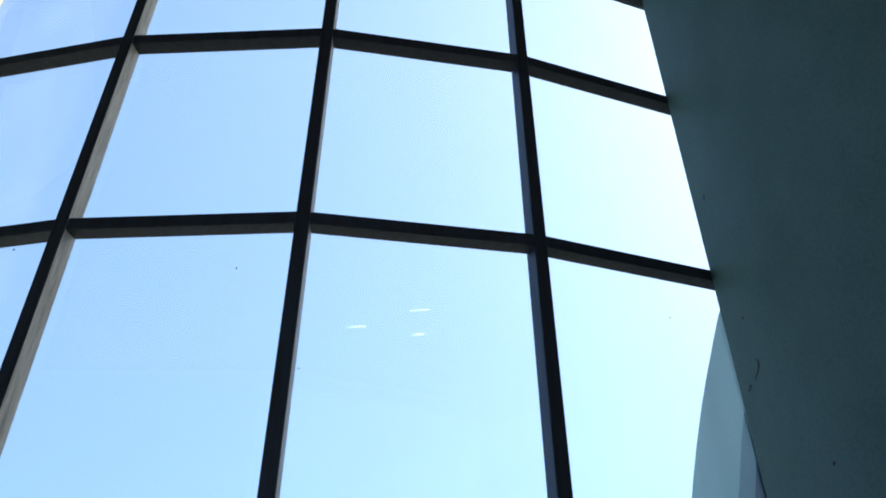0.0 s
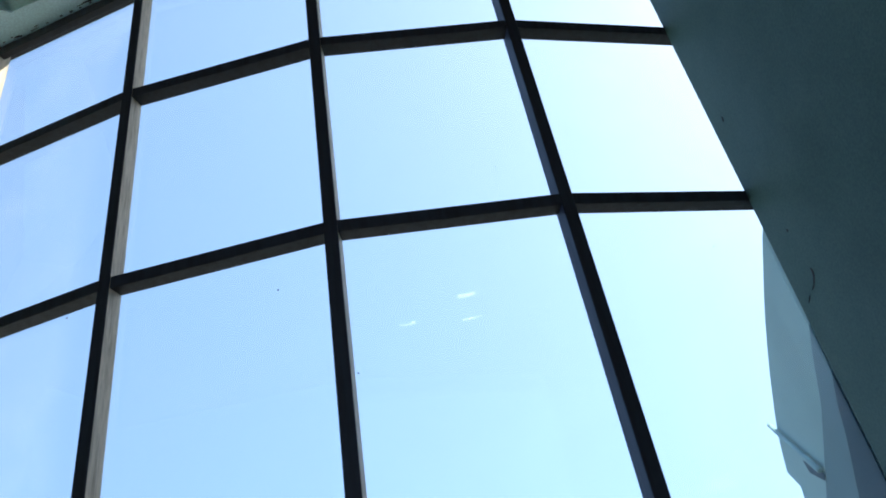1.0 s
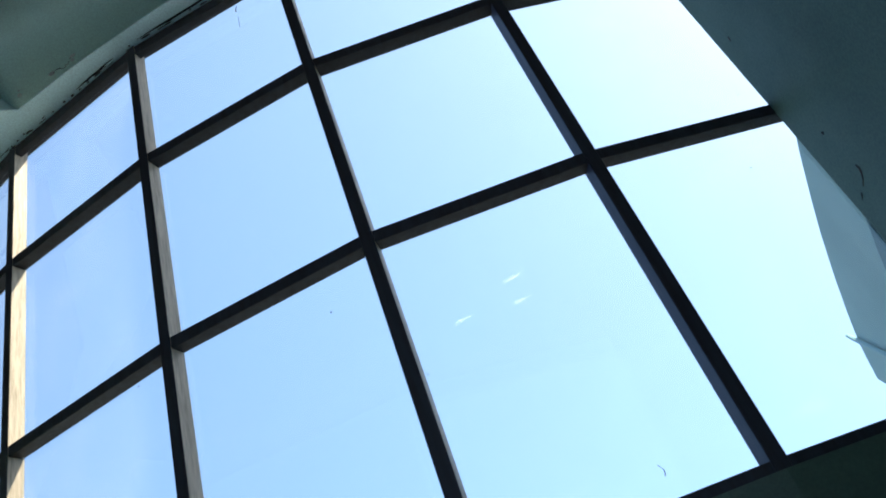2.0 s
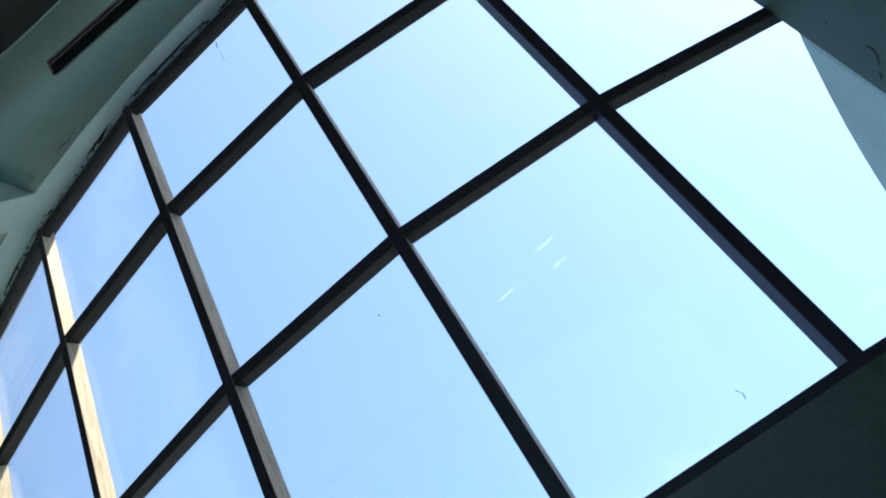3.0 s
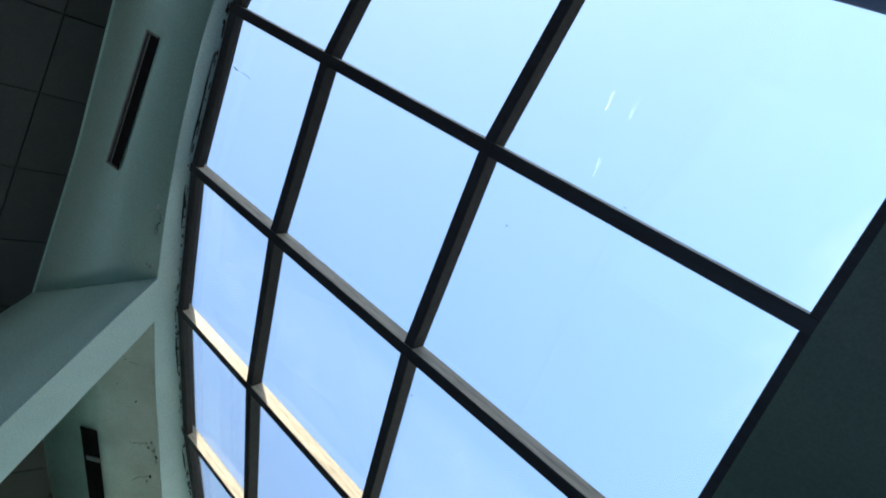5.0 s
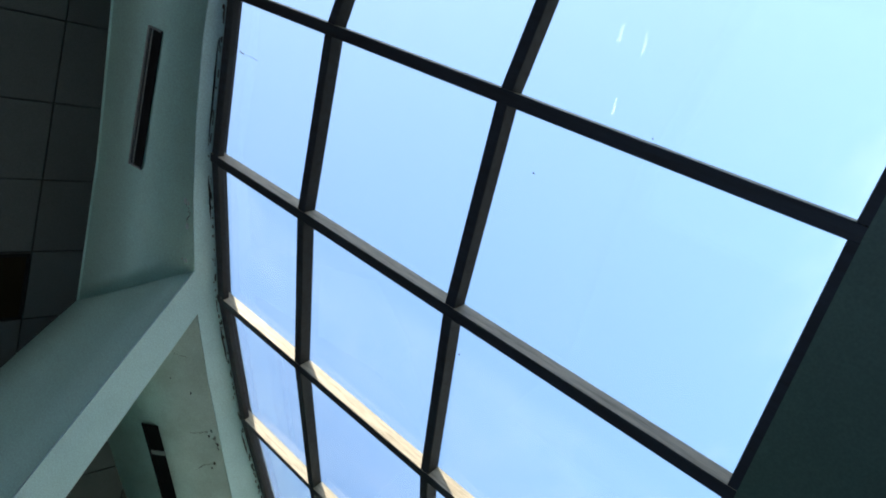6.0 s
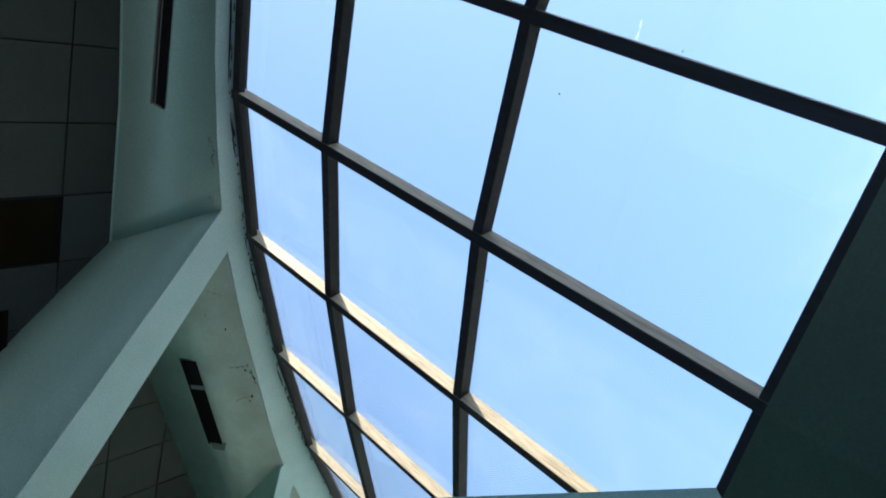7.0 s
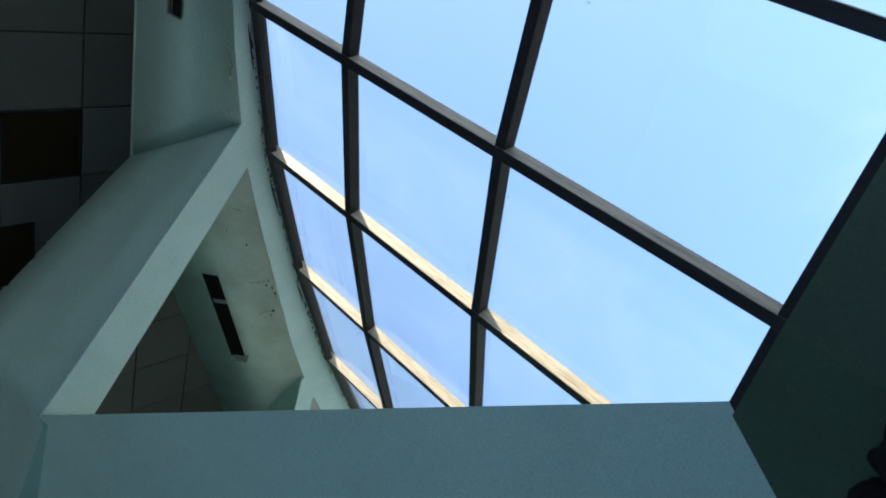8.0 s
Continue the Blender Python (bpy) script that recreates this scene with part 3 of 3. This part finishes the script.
# ---- brown hatches in the ceiling ----
def ceiling_hatch(u, v):
    """A square hatch under the tiles: u and v count tiles along the two directions of the ceiling."""
    p0 = Vector((-3.18, 1.507)) + CU * (u * TILE_SIDE) + CV * (v * TILE_SIDE)
    corners = [p0 + CU * a + CV * b for a, b in ((0.012, 0.012), (0.548, 0.012), (0.548, 0.548), (0.012, 0.548))]
    mid = (corners[0] + corners[2]) / 2
    thing = empty("ceiling_hatch", (mid.x, mid.y, Z_CEIL))
    world_part("panel", bevel(upright([tuple(q) for q in corners], Z_CEIL - 0.008, Z_CEIL - 0.001), 0.002), BROWN, thing)
    for q0, q1 in zip(corners, corners[1:] + corners[:1]):
        inn = (mid - (q0 + q1) / 2).normalized() * 0.02
        world_part("edge_strip", upright([tuple(q0), tuple(q1), tuple(q1 + inn), tuple(q0 + inn)], Z_CEIL - 0.014, Z_CEIL - 0.0085), DARK, thing)
    return tagged(thing, "dark brown square hatch set among the ceiling tiles", "hatch", "ceiling hatches")


ceiling_hatch(-1, 0)
ceiling_hatch(0.62, 0.58)

# ---- lamps behind the camera, mirrored in the glass ----
def ceiling_lamp(x, y):
    thing = empty("ceiling_lamp", (0, 0, 0))
    L, W = 0.14, 0.032
    q = [(-L, -W), (L, -W), (L, W), (-L, W)]
    part("diffuser", bevel(upright(q, -0.022, -0.012), 0.003), LAMP_GLOW, thing, "glowing white diffuser")
    for x0, x1, y0, y1 in ((-L - 0.02, L + 0.02, W, W + 0.02), (-L - 0.02, L + 0.02, -W - 0.02, -W), (-L - 0.02, -L, -W, W), (L, L + 0.02, -W, W)):
        part("rim", upright([(x0, y0), (x1, y0), (x1, y1), (x0, y1)], -0.03, 0.0), TRIM, thing)
    part("back_plate", upright([(-L, -W), (L, -W), (L, W), (-L, W)], -0.011, 0.0), TRIM, thing)
    thing.matrix_basis = pose(x, y, Z_CEIL, 0, 0, 31)
    return tagged(thing, "lit rectangular lamp set into the tiled ceiling", "lamp", "ceiling lamps")


for x, y in ((2.55, -3.20), (1.88, -4.10), (2.87, -3.92)):
    ceiling_lamp(x, y)

# ---- marks on the side wall ----
WALL_N = Vector((-RN.x, -RN.y, 0))


def on_side(dist, z):
    p = RBASE - RD * (dist + 0.006)
    return Vector((p.x, p.y, z)) + WALL_N * 0.001


def scuff(pts, width, label=""):
    bm = bmesh.new()
    last = None
    for d, z, w in pts:
        c = on_side(d, z)
        r = [bm.verts.new(c + Vector(o)) for o in (Vector((RD.x, RD.y, 0)) * width * w, Vector((-RD.x, -RD.y, 0)) * width * w, WALL_N * 0.003)]
        if last:
            for q in range(3):
                bm.faces.new((last[q], last[(q + 1) % 3], r[(q + 1) % 3], r[q]))
        last = r
    part("scratch", bm, DEBRIS, wall_side, label)


scuff([(0.215, 2.925, 0.4), (0.218, 2.905, 1.0), (0.208, 2.885, 1.2), (0.185, 2.865, 0.7), (0.150, 2.852, 0.4)], 0.008, "dark curved scratch in the paint")
scuff([(0.105, 2.848, 0.5), (0.088, 2.838, 1.0), (0.072, 2.83, 0.6)], 0.007)
scuff([(0.130, 3.90, 0.6), (0.128, 3.886, 1.0), (0.125, 3.872, 0.6)], 0.009)
scuff([(0.188, 3.147, 0.6), (0.19, 3.14, 1.0), (0.188, 3.133, 0.6)], 0.008)
scuff([(0.537, 2.376, 0.6), (0.54, 2.37, 1.0), (0.536, 2.362, 0.5)], 0.010)

# ---- specks of dirt on the panes ----
SPECKS = ((2, 0.285, 3.267, 1.0), (1, 0.278, 3.776, 0.7), (0, 0.336, 3.682, 0.7), (3, 0.270, 3.425, 1.3), (1, 1.045, 2.788, 1.0), (2, 1.012, 3.172, 0.7), (2, 0.698, 4.696, 0.8), (0, 0.55, 3.234, 0.7), (3, 0.08, 2.90, 0.7), (2, 0.45, 2.5, 0.5), (3, 0.6, 4.2, 0.6))
for i, along_m, z, k in SPECKS:
    a, b = v2(NODES[i]), v2(NODES[i + 1])
    d, n = (b - a).normalized(), normal_in(a, b)
    c = a + d * along_m - n * (GLAZE - 0.001)
    bm = bmesh.new()
    bmesh.ops.create_icosphere(bm, subdivisions=1, radius=0.0042 * k)
    for v in bm.verts:
        v.co = Vector((v.co.x * rnd.uniform(0.6, 1.5), v.co.y * 0.4, v.co.z * rnd.uniform(0.6, 1.6)))
    bmesh.ops.translate(bm, verts=bm.verts, vec=(c.x, c.y, z))
    part("speck", bm, DEBRIS, window)


def squiggle(i, pts, w):
    """A dry smear or thread of dirt on a pane."""
    a, b = v2(NODES[i]), v2(NODES[i + 1])
    d, n = (b - a).normalized(), normal_in(a, b)
    bm = bmesh.new()
    last = None
    for s, z in pts:
        c = a + d * s - n * (GLAZE - 0.002)
        r = [bm.verts.new((c.x + d.x * w, c.y + d.y * w, z + w * 0.5)), bm.verts.new((c.x - d.x * w, c.y - d.y * w, z - w * 0.5)), bm.verts.new((c.x + n.x * 0.003, c.y + n.y * 0.003, z))]
        if last:
            for q in range(3):
                bm.faces.new((last[q], last[(q + 1) % 3], r[(q + 1) % 3], r[q]))
        last = r
    part("smear", bm, DEBRIS_PALE, window)


squiggle(1, [(0.372, 2.136), (0.367, 2.125), (0.360, 2.116), (0.361, 2.102), (0.366, 2.092)], 0.0017)
squiggle(2, [(0.346, 5.662), (0.351, 5.655), (0.357, 5.640), (0.358, 5.613)], 0.0035)
squiggle(2, [(0.353, 5.56), (0.356, 5.53), (0.353, 5.50), (0.360, 5.458)], 0.0014)

# ---- crumbs of old putty along the bars ----
bm = bmesh.new()
grit = random.Random(31)
for k in range(170):
    i = grit.randrange(0, 6)
    a, b = v2(NODES[i]), v2(NODES[i + 1])
    d, n = (b - a).normalized(), normal_in(a, b)
    if grit.random() < 0.6:
        along_m = grit.uniform(0.05, (b - a).length - 0.05)
        z = grit.choice((Z_LOW, Z_HIGH)) - 0.032 - abs(grit.gauss(0, 0.003))
    else:
        along_m = grit.choice((0.033, (b - a).length - 0.033)) + grit.uniform(-0.002, 0.002)
        z = grit.uniform(Z_SILL + 0.1, Z_HEAD - 0.1)
    c = a + d * along_m - n * (GLAZE - 0.003)
    r = grit.uniform(0.0018, 0.0052)
    top = bm.verts.new((c.x + n.x * r * 0.6, c.y + n.y * r * 0.6, z))
    rim = []
    for q in range(6):
        w = r * grit.uniform(0.5, 1.5)
        rim.append(bm.verts.new((c.x + d.x * math.cos(q * math.pi / 3) * w, c.y + d.y * math.cos(q * math.pi / 3) * w, z + math.sin(q * math.pi / 3) * w)))
    for q in range(6):
        bm.faces.new((rim[q], rim[(q + 1) % 6], top))
    bm.faces.new(rim)
tagged(part("putty_crumbs", bm, DEBRIS, window, "dark crumbs of old putty along the bars"), kind="stuff")

# ---- details of the outdoor wall ----
def on_fin(dist, z, out=0.0):
    p = SIDE + FD * dist - FNV * out
    return Vector((p.x, p.y, z))


def fin_plate(name, outline, out0, out1, mat, label):
    """A plate on the outdoor wall: an outline of distances and heights, from out0 to out1 proud of it."""
    q = [on_fin(max(dist, 0.02), z, out0) for dist, z in outline]
    return world_part(name, slab(q, Vector((-FNV.x, -FNV.y, 0)) * (out1 - out0)), mat, fin, label)


fin_plate("lower_band", ((0.0, -3.6), (4.8, -3.6), (4.8, 2.20), (2.23, 2.44), (0.78, 2.60), (0.3, 2.72), (0.0, 2.77)), 0.002, 0.0035, RENDER_GREY, "greyer lower band of the wall")
fin_plate("plinth", ((0.0, -3.6), (4.8, -3.6), (4.8, 1.6), (1.2, 2.05), (0.42, 2.36), (0.28, 2.45), (0.0, 2.54)), 0.005, 0.0065, RENDER_BLUE, "blue-grey plinth of the wall")
# Thin dark plate stands for the shade in an opening below the pipe.
fin_plate("opening", ((2.02, 2.462), (2.16, 2.455), (2.95, 2.66), (3.10, 2.79), (2.05, 2.492)), 0.005, 0.0065, RENDER_BLUE, "flat dark plate for the shaded opening under the ledge")
pa, pb = on_fin(4.85, 3.53, 0.03), on_fin(1.94, 2.49, 0.03)
ax = (pb - pa).normalized()
sd = ax.cross(Vector((0, 0, 1))).normalized()
uu = sd.cross(ax)
bm = bmesh.new()
rings = []
for f in (0.0, 0.01, 0.99, 1.0):
    r = 0.022 if 0 < f < 1 else 0.014
    rings.append([bm.verts.new(pa.lerp(pb, f) + sd * math.cos(k * math.pi / 4) * r + uu * math.sin(k * math.pi / 4) * r) for k in range(8)])
for p, q in zip(rings, rings[1:]):
    for k in range(8):
        bm.faces.new((p[k], p[(k + 1) % 8], q[(k + 1) % 8], q[k]))
bm.faces.new(rings[0])
bm.faces.new(rings[-1])
world_part("pipe", bm, RENDER_OUT, fin, "pale sloping pipe along the wall")

# ---- unidentified dark shapes, built as sacks on an added unseen cabinet ----
cab = empty("cabinet", (-1.9, 2.2, 0))
tagged(cab, "unseen low cabinet added to carry the dark shapes", "cabinet")
world_part("body", bevel(upright([(-2.25, 2.02), (-1.35, 2.02), (-1.35, 2.44), (-2.25, 2.44)], 0.06, 1.08), 0.006), DARK, cab)
for x in (-2.24, -1.795):
    world_part("door", bevel(upright([(x, 1.998), (x + 0.43, 1.998), (x + 0.43, 2.018), (x, 2.018)], 0.09, 1.05), 0.003), FRAME, cab)
world_part("plinth", upright([(-2.22, 2.06), (-1.38, 2.06), (-1.38, 2.42), (-2.22, 2.42)], 0.0, 0.058), DARK, cab)


def sack(x, y, z, sx, sy, sz, seed):
    bm = bmesh.new()
    bmesh.ops.create_icosphere(bm, subdivisions=4, radius=1.0)
    for v in bm.verts:
        r = 1 + 0.28 * noise.noise(v.co * 1.7 + Vector((seed, 0, 0))) + 0.07 * noise.noise(v.co * 6 + Vector((0, seed, 0)))
        v.co = Vector((v.co.x * sx, v.co.y * sy, max(-0.7, v.co.z) * sz)) * r
    low = min(v.co.z for v in bm.verts)
    for v in bm.verts:
        v.co.z = max(v.co.z, low * 0.8)
    low = min(v.co.z for v in bm.verts)
    ob = mesh_object("sack", bm, DARK)
    for f in ob.data.polygons:
        f.use_smooth = True
    ob.location = (x, y, z - low)
    return tagged(ob, "unidentified dark rounded shape, built as a black sack", "sack", "black sacks")


sack(-1.99, 2.22, 1.08, 0.20, 0.17, 0.225, 3.0)
sack(-1.66, 2.22, 1.08, 0.19, 0.17, 0.245, 8.0)
